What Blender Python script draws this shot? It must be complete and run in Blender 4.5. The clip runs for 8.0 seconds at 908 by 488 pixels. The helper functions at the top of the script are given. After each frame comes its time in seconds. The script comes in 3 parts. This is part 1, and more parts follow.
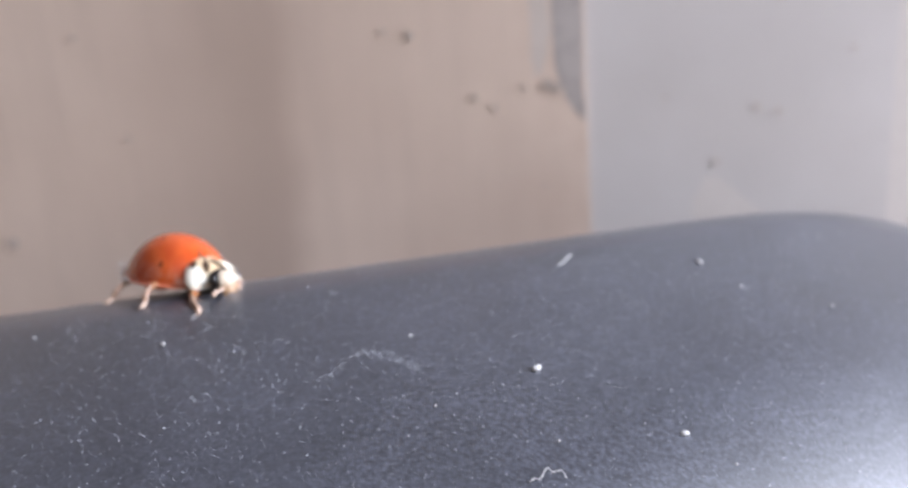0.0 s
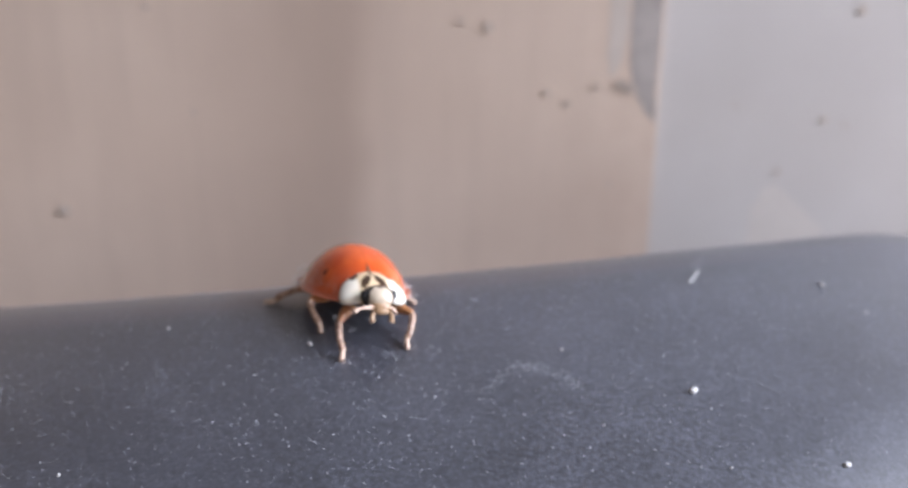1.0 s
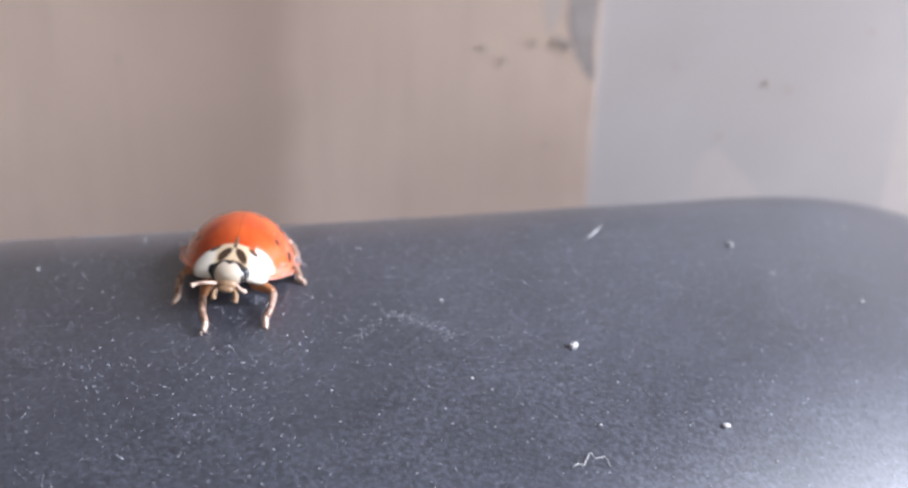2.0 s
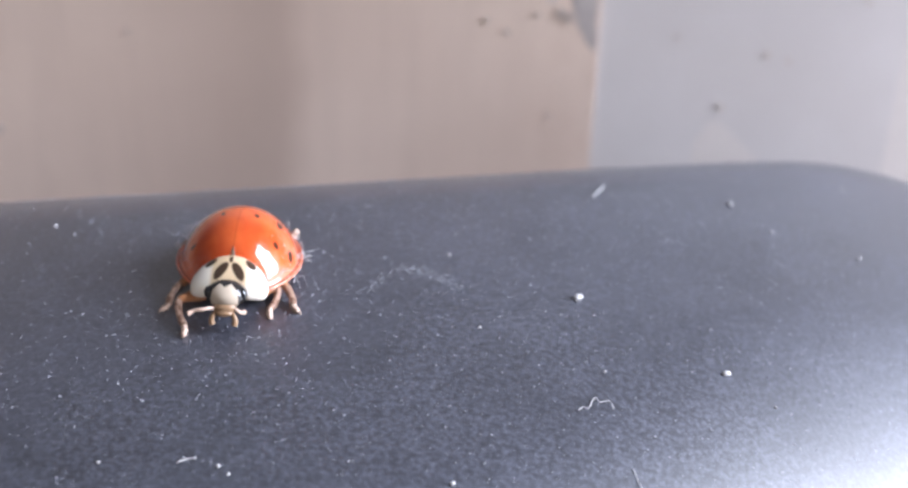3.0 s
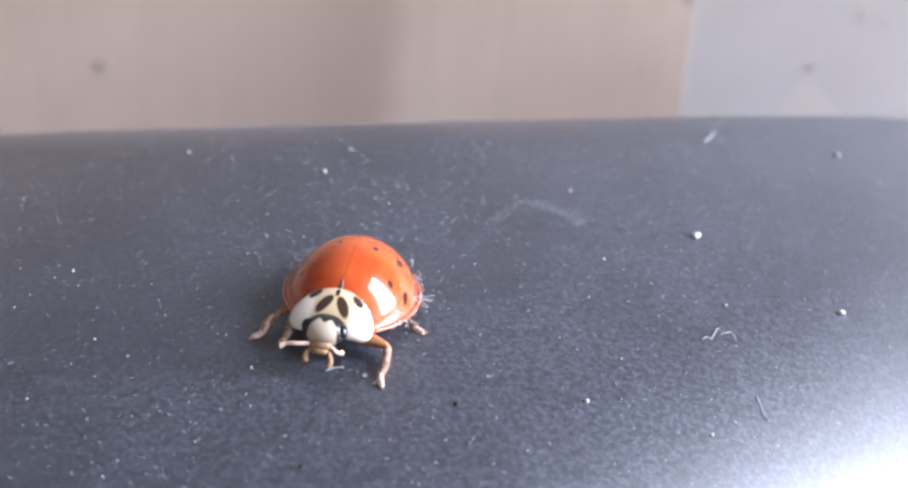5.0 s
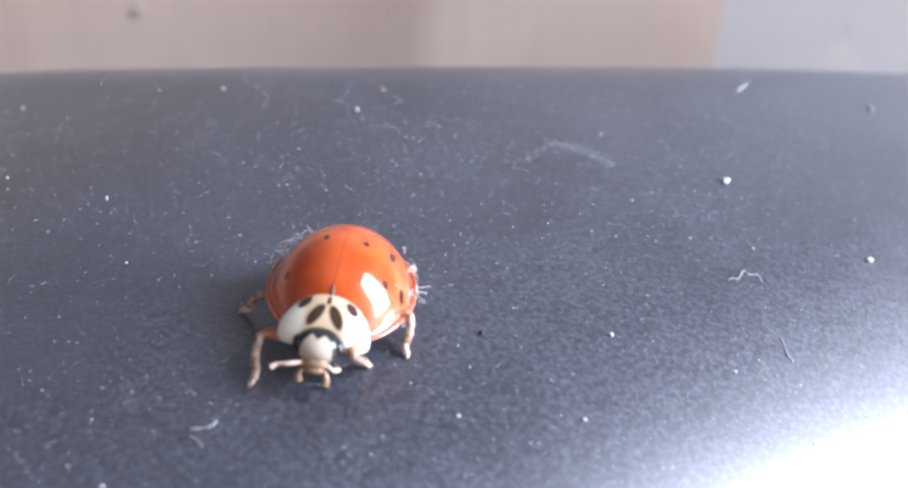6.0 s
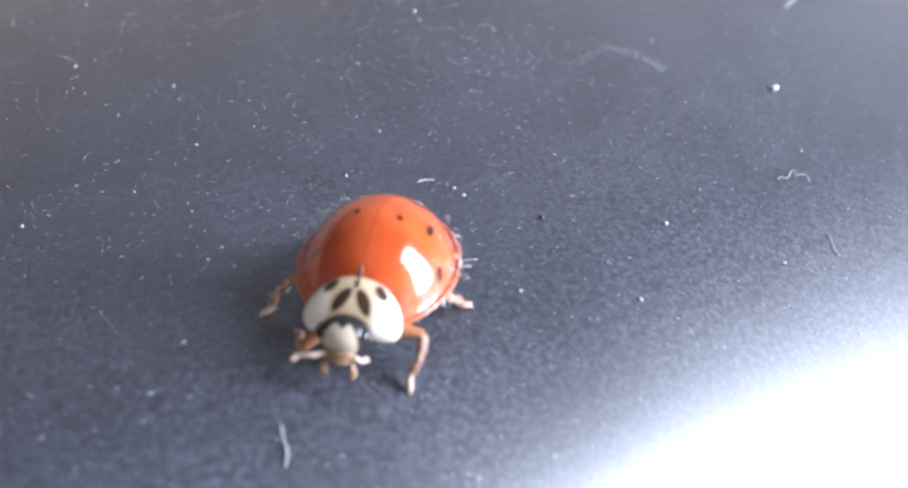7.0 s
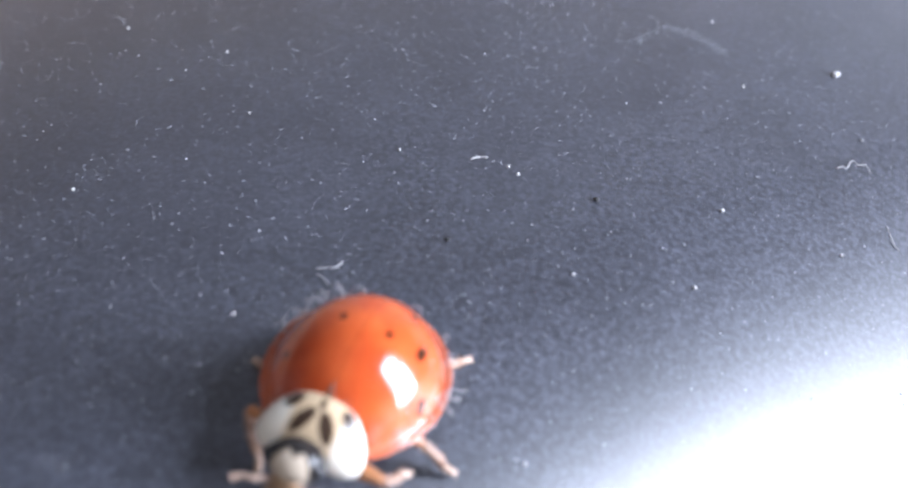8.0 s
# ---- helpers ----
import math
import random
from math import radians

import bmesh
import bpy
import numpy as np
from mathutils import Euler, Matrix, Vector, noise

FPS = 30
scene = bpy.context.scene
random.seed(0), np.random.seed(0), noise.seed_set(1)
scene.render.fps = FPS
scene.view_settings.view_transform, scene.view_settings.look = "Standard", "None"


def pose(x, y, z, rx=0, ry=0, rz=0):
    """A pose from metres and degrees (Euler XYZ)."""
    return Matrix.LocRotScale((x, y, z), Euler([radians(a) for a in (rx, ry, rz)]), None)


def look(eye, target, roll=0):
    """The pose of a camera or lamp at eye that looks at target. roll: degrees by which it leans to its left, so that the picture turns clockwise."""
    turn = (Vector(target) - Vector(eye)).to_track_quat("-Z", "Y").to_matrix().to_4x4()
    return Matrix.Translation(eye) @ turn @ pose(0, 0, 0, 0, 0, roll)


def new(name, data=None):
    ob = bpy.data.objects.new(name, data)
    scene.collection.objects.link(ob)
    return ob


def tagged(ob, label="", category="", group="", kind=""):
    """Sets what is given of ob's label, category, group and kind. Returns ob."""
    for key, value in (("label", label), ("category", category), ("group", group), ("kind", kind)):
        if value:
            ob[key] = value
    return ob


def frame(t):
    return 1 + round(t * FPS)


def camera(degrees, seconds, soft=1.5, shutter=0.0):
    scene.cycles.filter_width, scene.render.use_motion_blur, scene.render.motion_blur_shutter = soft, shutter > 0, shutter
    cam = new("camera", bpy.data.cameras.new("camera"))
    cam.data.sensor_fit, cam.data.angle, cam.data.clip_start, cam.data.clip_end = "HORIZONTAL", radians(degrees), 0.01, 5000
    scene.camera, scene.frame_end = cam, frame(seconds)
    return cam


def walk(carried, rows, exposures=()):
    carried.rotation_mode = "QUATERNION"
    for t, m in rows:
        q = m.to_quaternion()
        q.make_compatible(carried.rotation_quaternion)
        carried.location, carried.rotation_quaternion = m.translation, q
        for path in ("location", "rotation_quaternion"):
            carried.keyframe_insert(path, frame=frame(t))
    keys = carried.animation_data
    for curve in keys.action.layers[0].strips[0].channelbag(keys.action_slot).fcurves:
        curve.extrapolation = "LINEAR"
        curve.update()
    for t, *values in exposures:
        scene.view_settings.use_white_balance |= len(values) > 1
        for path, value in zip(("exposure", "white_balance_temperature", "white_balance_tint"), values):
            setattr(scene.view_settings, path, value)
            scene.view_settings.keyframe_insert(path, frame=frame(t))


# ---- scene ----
# Lengths in the rows below are millimetres; MM turns them into metres.
MM = 0.001
cam = camera(39.1, 8.0, soft=2.6, shutter=0.15)
EYE, TILT, LEAN = 0.062, -24.0, 5.0
START = pose(0, 0, EYE, TILT, LEAN, 0)
# seconds, x, y, z (mm from the first eye), yaw, pitch, roll
PATH = [
    (0.0, -0.14, 0.87, -0.2, -0.26, -0.03, -0.87),
    (0.1, -1.61, 1.7, 0.37, -0.86, -0.03, -1.15),
    (0.2, -3.06, 2.45, 0.9, -2.03, 0.56, -1.58),
    (0.3, -4.47, 3.06, 1.37, -2.98, 0.05, -1.89),
    (0.4, -5.8, 3.46, 1.72, -2.94, -1.16, -1.98),
    (0.5, -7.03, 3.57, 1.93, -2.2, -1.06, -2.13),
    (0.6, -8.14, 3.32, 1.96, -2.79, -1.15, -2.51),
    (0.7, -9.09, 2.8, 1.84, -3.88, -1.78, -2.95),
    (0.8, -9.82, 2.2, 1.66, -4.56, -2.06, -3.43),
    (0.9, -10.29, 1.7, 1.49, -4.27, -1.89, -3.86),
    (1.0, -10.46, 1.49, 1.42, -3.42, -1.44, -4.23),
    (1.1, -10.22, 1.7, 1.5, -2.79, -1.21, -4.51),
    (1.2, -9.62, 2.2, 1.68, -2.43, -1.55, -4.65),
    (1.3, -8.8, 2.82, 1.86, -2.97, -2.0, -4.85),
    (1.4, -7.92, 3.36, 1.96, -3.51, -2.25, -5.07),
    (1.5, -7.14, 3.64, 1.88, -3.23, -1.91, -5.23),
    (1.6, -6.58, 3.73, 1.66, -2.99, -1.72, -5.37),
    (1.7, -6.17, 3.81, 1.39, -3.56, -2.11, -5.53),
    (1.8, -5.82, 3.83, 1.09, -4.07, -2.62, -5.66),
    (1.9, -5.44, 3.76, 0.78, -3.73, -2.62, -5.69),
    (2.0, -4.92, 3.55, 0.46, -3.35, -2.49, -5.69),
    (2.2, -3.93, 2.84, -0.13, -3.0, -2.6, -5.13),
    (3.3, -5.46, 1.73, -1.29, -3.23, -3.11, -6.0),
    (3.4, -5.42, 1.61, -1.68, -2.98, -2.81, -6.07),
    (3.5, -5.39, 1.45, -2.01, -2.99, -2.77, -6.08),
    (3.6, -5.48, 1.25, -2.11, -2.96, -2.89, -6.03),
    (3.7, -5.72, 1.1, -2.18, -3.09, -2.96, -5.97),
    (3.8, -6.06, 1.0, -2.21, -3.16, -3.01, -5.91),
    (3.9, -6.46, 0.93, -2.19, -2.67, -2.92, -5.87),
    (4.0, -6.87, 0.87, -2.11, -2.21, -2.98, -5.91),
    (4.1, -7.25, 0.89, -1.9, -2.23, -3.14, -6.05),
    (4.2, -7.61, 1.0, -1.56, -2.16, -3.29, -6.24),
    (4.3, -7.93, 1.16, -1.2, -2.11, -3.44, -6.47),
    (4.4, -8.21, 1.3, -0.91, -1.99, -3.64, -6.69),
    (4.5, -8.46, 1.36, -0.81, -1.5, -3.84, -6.88),
    (4.6, -8.65, 1.11, -1.09, -1.22, -3.93, -7.12),
    (4.7, -8.71, 0.71, -1.6, -1.36, -4.2, -7.33),
    (5.8, -8.36, -0.22, -3.71, -0.08, -5.68, -8.44),
    (5.9, -8.37, -0.3, -3.9, 0.16, -5.98, -8.59),
    (6.0, -8.37, -0.38, -4.11, 0.23, -6.18, -8.78),
    (6.1, -8.34, -0.42, -4.34, 0.17, -6.38, -8.95),
    (6.2, -8.29, -0.45, -4.58, 0.34, -6.46, -9.12),
    (6.3, -8.24, -0.5, -4.83, 0.32, -6.61, -9.27),
    (6.4, -8.19, -0.6, -5.09, 0.45, -6.78, -9.4),
    (6.5, -8.16, -0.78, -5.36, 0.82, -7.21, -9.48),
    (6.6, -8.25, -1.06, -5.64, 1.19, -7.42, -9.63),
    (6.7, -8.5, -1.4, -5.91, 1.27, -7.54, -9.82),
    (6.8, -8.88, -1.75, -6.17, 1.04, -7.78, -9.99),
    (6.9, -9.34, -2.08, -6.39, 0.91, -8.08, -10.13),
    (7.0, -9.83, -2.32, -6.56, 0.92, -8.51, -10.22),
    (7.1, -10.32, -2.5, -6.61, 0.86, -8.86, -10.29),
    (7.2, -10.76, -2.66, -6.53, 0.64, -9.14, -10.34),
    (7.3, -11.13, -2.78, -6.4, 0.43, -9.37, -10.39),
    (7.4, -11.38, -2.86, -6.27, 0.4, -9.46, -10.47),
    (7.5, -11.47, -2.89, -6.21, 0.69, -9.46, -10.56),
    (7.6, -11.42, -2.82, -6.22, 0.9, -9.51, -10.72),
    (7.7, -11.29, -2.65, -6.25, 1.05, -9.57, -11.0),
    (7.8, -11.09, -2.38, -6.28, 1.63, -9.62, -11.39),
    (7.9, -10.85, -2.07, -6.33, 2.5, -9.91, -11.77),
    (8.0, -10.59, -1.72, -6.38, 2.75, -10.34, -12.14),
]
cam.data.dof.use_dof = True
cam.data.dof.focus_distance = 0.0485
cam.data.dof.aperture_fstop = 60
walk(cam, [(t, START @ pose(MM * x, MM * y, MM * z, 90 + pitch, roll, yaw)) for t, x, y, z, yaw, pitch, roll in PATH],
     exposures=[(0.0, -0.31, 6950, 10), (2.2, -0.25, 6900, 10), (3.5, -0.15, 6600, 11), (4.6, -0.07, 6650, 11), (6.2, 0.07, 6480, 10), (8.0, -0.10, 6420, 9)])

# ---- light: daylight through the window beside the ledge ----
world = bpy.data.worlds.new("world")
scene.world = world
world.use_nodes = True
sky = world.node_tree.nodes.new("ShaderNodeTexSky")
sky.sky_type, sky.sun_disc, sky.sun_elevation, sky.sun_rotation = "NISHITA", False, radians(45), radians(60)
world.node_tree.links.new(sky.outputs[0], world.node_tree.nodes["Background"].inputs[0])
world.node_tree.nodes["Background"].inputs[1].default_value = 0.1

# A tall window stands in the wall to the right of the ledge; behind the eye a wide unseen opening is added for fill.
SIDE_X, SIDE_MID, SIDE_LONG, SIDE_WIDE = 0.45, (0.030, 0.315), 0.56, 0.21
ALONG = Vector((0, 0, -1))
ACROSS = Vector((0, 1, 0))
BACK_Y, BACK_X0, BACK_X1, BACK_Z0, BACK_Z1 = -1.5, -0.5, 0.42, 0.2, 1.25


def area_lamp(name, energy, color, wide, high, matrix):
    data = bpy.data.lights.new(name, "AREA")
    data.shape, data.size, data.size_y, data.energy, data.color = "RECTANGLE", wide, high, energy, color
    new(name, data).matrix_world = matrix


SIDE_AXES = Matrix((ALONG, ACROSS, (1, 0, 0))).transposed().to_4x4()
area_lamp("side_window_light", 21.0, (0.73, 0.80, 0.98), SIDE_LONG, SIDE_WIDE, Matrix.Translation((SIDE_X + 0.01, *SIDE_MID)) @ SIDE_AXES)
# added fill lamp behind the eye, brightens the upstand and the beetle's front
area_lamp("back_fill_light", 7.4, (1.0, 0.915, 0.86), BACK_X1 - BACK_X0, BACK_Z1 - BACK_Z0,
          look(((BACK_X0 + BACK_X1) / 2, BACK_Y - 0.01, (BACK_Z0 + BACK_Z1) / 2), ((BACK_X0 + BACK_X1) / 2, 1, (BACK_Z0 + BACK_Z1) / 2)))


# ---- material helpers ----
class Mat:
    """A node material with short calls for its nodes."""

    def __init__(self, name, color=(0.5, 0.5, 0.5), rough=0.5, metal=0.0):
        self.m = bpy.data.materials.new(name)
        self.m.use_nodes = True
        self.t = self.m.node_tree
        self.p = self.t.nodes["Principled BSDF"]
        self.p.inputs["Base Color"].default_value = (*color, 1)
        self.p.inputs["Roughness"].default_value = rough
        self.p.inputs["Metallic"].default_value = metal
        self.co = self.t.nodes.new("ShaderNodeTexCoord").outputs["Object"]

    def node(self, kind, **inputs):
        n = self.t.nodes.new(kind)
        for key, v in inputs.items():
            self.put(n.inputs[key.replace("_", " ")], v)
        return n

    def put(self, socket, v):
        if isinstance(v, bpy.types.NodeSocket):
            self.t.links.new(v, socket)
        elif isinstance(v, tuple) and len(v) == 3 and socket.type == "RGBA":
            socket.default_value = (*v, 1)
        else:
            socket.default_value = v

    def noise(self, scale, detail=3.0, rough=0.5, vector=None):
        n = self.node("ShaderNodeTexNoise", Vector=vector or self.co, Scale=scale, Detail=detail, Roughness=rough)
        return n.outputs["Fac"]

    def ramp(self, fac, lo, hi, a=0.0, b=1.0):
        n = self.node("ShaderNodeMapRange", Value=fac)
        n.interpolation_type = "SMOOTHSTEP"
        for i, v in zip((1, 2, 3, 4), (lo, hi, a, b)):
            n.inputs[i].default_value = v
        return n.outputs[0]

    def mix(self, fac, a, b):
        n = self.t.nodes.new("ShaderNodeMix")
        n.data_type = "RGBA"
        self.put(n.inputs[0], fac)
        self.put(n.inputs[6], a)
        self.put(n.inputs[7], b)
        return n.outputs[2]

    def math(self, op, a, b=0.0, c=0.0):
        n = self.t.nodes.new("ShaderNodeMath")
        n.operation = op
        for i, v in enumerate((a, b, c)):
            self.put(n.inputs[i], v)
        return n.outputs[0]

    def axes(self):
        n = self.node("ShaderNodeSeparateXYZ", Vector=self.co)
        return n.outputs[0], n.outputs[1], n.outputs[2]

    def bump(self, height, distance, strength=1.0):
        n = self.node("ShaderNodeBump", Height=height, Distance=distance, Strength=strength)
        self.t.links.new(n.outputs[0], self.p.inputs["Normal"])

    def set(self, name, v):
        self.put(self.p.inputs[name], v)
        return self


def part(name, bm, material, parent=None, label="", smooth=True):
    """Links a bmesh as one mesh object, under a thing or a part."""
    data = bpy.data.meshes.new(name)
    bmesh.ops.recalc_face_normals(bm, faces=bm.faces)
    if smooth:
        for face in bm.faces:
            face.smooth = True
    bm.to_mesh(data)
    bm.free()
    for m in material if isinstance(material, (list, tuple)) else [material]:
        data.materials.append(m.m if isinstance(m, Mat) else m)
    ob = new(name, data)
    ob.parent = parent
    if label:
        tagged(ob, label)
    return ob


def box(bm, x0, x1, y0, y1, z0, z1, bevel=0.0):
    made = bmesh.ops.create_cube(bm, size=1.0, matrix=Matrix.LocRotScale(((x0 + x1) / 2, (y0 + y1) / 2, (z0 + z1) / 2), None, (x1 - x0, y1 - y0, z1 - z0)))
    if bevel:
        edges = list({e for v in made["verts"] for e in v.link_edges})
        bmesh.ops.bevel(bm, geom=edges, offset=bevel, segments=3, affect="EDGES", profile=0.5)
    return bm


def tube(bm, points, radii, sides=10):
    """A round rod through points, with a radius at each, closed at both ends."""
    rings, side = [], None
    for i, p in enumerate(points):
        p = Vector(p)
        way = (Vector(points[min(i + 1, len(points) - 1)]) - Vector(points[max(i - 1, 0)])).normalized()
        if side is None:
            side = way.orthogonal().normalized()
        side = (side - way * side.dot(way)).normalized()
        up = way.cross(side)
        rings.append([bm.verts.new(p + radii[i] * (side * math.cos(a) + up * math.sin(a))) for a in [2 * math.pi * k / sides for k in range(sides)]])
    for a, b in zip(rings, rings[1:]):
        for k in range(sides):
            bm.faces.new((a[k], a[(k + 1) % sides], b[(k + 1) % sides], b[k]))
    bm.faces.new(rings[0][::-1])
    bm.faces.new(rings[-1])
    return bm


def curve_points(points, steps=5):
    """A smooth line through points (Catmull-Rom)."""
    pts = [Vector(p) for p in points]
    pts = [pts[0] * 2 - pts[1]] + pts + [pts[-1] * 2 - pts[-2]]
    line = []
    for a, b, c, d in zip(pts, pts[1:], pts[2:], pts[3:]):
        for k in range(steps):
            s = k / steps
            line.append(0.5 * (2 * b + (c - a) * s + (2 * a - 5 * b + 4 * c - d) * s * s + (3 * b - a - 3 * c + d) * s ** 3))
    return line + [pts[-2]]


# ---- materials ----
plastic = Mat("black_plastic", (0.04, 0.042, 0.05), 0.4)
grain = plastic.noise(12000, 2, 0.6)
fine = plastic.noise(4200, 2, 0.5)
# a thin even film of dust caught in the grain, hardly denser in places
film = plastic.math("MULTIPLY", plastic.ramp(plastic.noise(4600, 4, 0.72), 0.32, 0.84), plastic.ramp(plastic.noise(180, 4, 0.6), 0.3, 0.7, 0.65, 1.0))
under = plastic.mix(plastic.ramp(plastic.noise(90, 4), 0.35, 0.75), (0.014, 0.015, 0.021), (0.019, 0.0205, 0.028))
plastic.set("Base Color", plastic.mix(film, under, (0.108, 0.115, 0.150)))
plastic.set("Specular IOR Level", 0.7)
plastic.set("Roughness", plastic.math("ADD", 0.42, plastic.math("MULTIPLY", film, 0.10)))
plastic.set("Coat Weight", 1.0).set("Coat Roughness", 0.37)
plastic.bump(plastic.math("ADD", grain, plastic.math("MULTIPLY", fine, 1.2)), 0.00003, 0.34)

beige = Mat("beige_painted_wall", (0.55, 0.46, 0.40), 0.75)
wx, wy, wz = beige.axes()
wob = beige.math("MULTIPLY", beige.math("SUBTRACT", beige.noise(70, 4), 0.5), 0.004)
across = beige.math("ADD", wx, wob)
# a brown band runs down the wall: it deepens slowly from one side and stops short on the other
band = beige.math("MULTIPLY", beige.ramp(across, -0.030, -0.0165), beige.ramp(across, -0.0165, -0.0135, 1.0, 0.0))
clean = beige.mix(beige.ramp(beige.noise(45, 5), 0.3, 0.7), (0.55, 0.427, 0.353), (0.63, 0.50, 0.418))
clean = beige.mix(beige.math("MULTIPLY", band, 0.55), clean, (0.34, 0.25, 0.205))
# faint streaks down the paint
down = beige.node("ShaderNodeCombineXYZ", X=wx, Z=beige.math("MULTIPLY", wz, 0.1)).outputs[0]
clean = beige.mix(beige.math("MULTIPLY", beige.ramp(beige.noise(420, 4, 0.6, down), 0.4, 0.75), 0.22), clean, (0.40, 0.31, 0.26))
# warmer, dirtier paint along the corner
warm = beige.math("MULTIPLY", beige.ramp(across, -0.002, 0.006), beige.ramp(beige.noise(400, 4), 0.35, 0.65))
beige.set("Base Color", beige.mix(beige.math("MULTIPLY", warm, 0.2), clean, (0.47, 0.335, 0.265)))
beige.bump(beige.noise(900, 4), 0.0002, 0.05)

greyp = Mat("grey_white_paint", (0.62, 0.61, 0.63), 0.6)
greyp.set("Base Color", greyp.mix(greyp.ramp(greyp.noise(60, 5), 0.3, 0.7), (0.50, 0.462, 0.448), (0.56, 0.523, 0.512)))
greyp.bump(greyp.noise(700, 4), 0.0002, 0.05)

palem = Mat("pale_scuff", (0.70, 0.64, 0.60), 0.8)
palem.set("Base Color", palem.mix(palem.noise(800, 4), (0.55, 0.50, 0.475), (0.61, 0.555, 0.525)))
roomp = Mat("room_plaster", (0.72, 0.68, 0.63), 0.8)
roomp.set("Base Color", roomp.mix(roomp.noise(6, 5), (0.22, 0.217, 0.222), (0.28, 0.276, 0.282)))
floorp = Mat("wood_floor", (0.32, 0.24, 0.17), 0.5)
floorp.set("Base Color", floorp.mix(floorp.noise(14, 6), (0.25, 0.18, 0.12), (0.38, 0.29, 0.21)))
ledgep = Mat("ledge_stone", (0.42, 0.40, 0.38), 0.6)
ledgep.set("Base Color", ledgep.mix(ledgep.noise(60, 6), (0.36, 0.34, 0.32), (0.48, 0.46, 0.44)))


# ---- the dark plastic cover on which the beetle walks ----
# Top height (mm over the ledge) of the gently domed cover, u and v in 20 and 10 mm.
def dome(x, y):
    u, v = (x + 3) / 20, (y - 52) / 10
    return 34.45 - 1.509 * u - 2.015 * u * u + 0.49 * v + 0.297 * u * v - 0.117 * v * v - 0.012 * v ** 3 - 0.00192 * max(y - 56, 0) ** 2


# The near right side of the cover is rounded over along a slanting line.
NEAR_START, NEAR_ROUND = -10.0, 22.0


def near_drop(x, y):
    s = (0.9 * x - y + 29.5) / 1.345 - NEAR_START
    if s <= 0:
        return 0.0
    flat = 0.72 * NEAR_ROUND
    return NEAR_ROUND - math.sqrt(NEAR_ROUND ** 2 - min(s, flat) ** 2) + max(s - flat, 0) * 1.0375


FAR, SLANT, BOW, SKEW, ROLL, ROLL_RISE, RIGHT, CORNER = 67.494, 0.22, 1.072, -0.195, 10.786, -0.718, 35.436, 20.869


def far_edge(x):
    q = max(x, -42.0) + 5
    return FAR + SLANT * q + BOW * q ** 2 / 100 + SKEW * q ** 3 / 10000


def cover_top(x, y):
    dy, dx = far_edge(x) - y, RIGHT - x
    a, b = max(CORNER - dx, 0), max(CORNER - dy, 0)
    d = CORNER - math.hypot(a, b) if a > 0 and b > 0 else min(dx, dy)
    r = min(max(ROLL + ROLL_RISE * (x + 5) / 10, 1.5), CORNER)
    q = min(max(r - d, 0), r)
    return max(dome(x, y) - near_drop(x, y), 4.0) - r + math.sqrt(r * r - q * q), d


def surface(x, y):
    """Point and normal of the cover's top, in metres."""
    e = 0.2
    z = cover_top(x, y)[0]
    n = Vector((cover_top(x - e, y)[0] - cover_top(x + e, y)[0], cover_top(x, y - e)[0] - cover_top(x, y + e)[0], 2 * e)).normalized()
    return Vector((x, y, z)) * MM, n


def build_cover():
    bm = bmesh.new()
    left, near, nx, ny = -58.0, -30.0, 240, 230
    grid = []
    for i in range(nx + 1):
        s = i / nx
        x = left + (RIGHT - left) * (s + 0.25 * math.sin(math.pi * s) * s * (1 - s))
        column = []
        end = far_edge(x)
        if x > RIGHT - CORNER:
            end -= CORNER - math.sqrt(max(CORNER ** 2 - (x - RIGHT + CORNER) ** 2, 0))
        for j in range(ny + 1):
            w = 1 - (1 - j / ny) ** 1.8
            y = near + (end - near) * w
            column.append(bm.verts.new(Vector((x, y, cover_top(x, y)[0])) * MM))
        grid.append(column)
    for a, b in zip(grid, grid[1:]):
        for j in range(ny):
            bm.faces.new((a[j], b[j], b[j + 1], a[j + 1]))
    rim = [grid[i][0] for i in range(nx + 1)] + grid[nx][1:] + [grid[i][ny] for i in range(nx - 1, -1, -1)] + grid[0][ny - 1:0:-1]
    foot = [bm.verts.new((v.co.x, v.co.y, 0.0)) for v in rim]
    for k in range(len(rim)):
        j = (k + 1) % len(rim)
        bm.faces.new((rim[k], rim[j], foot[j], foot[k]))
    bm.faces.new(foot[::-1])
    ob = part("plastic_cover", bm, plastic)
    return tagged(ob, "dusty black textured plastic cover with rounded edges", "cover")


cover = build_cover()

# ---- walls ----
def slab(name, material, x0, x1, y0, y1, z0, z1, label, kind="structure", bevel=0.0):
    ob = part(name, box(bmesh.new(), x0, x1, y0, y1, z0, z1, bevel), material, None, "", False)
    return tagged(ob, label, name.split("_")[0], "", kind)


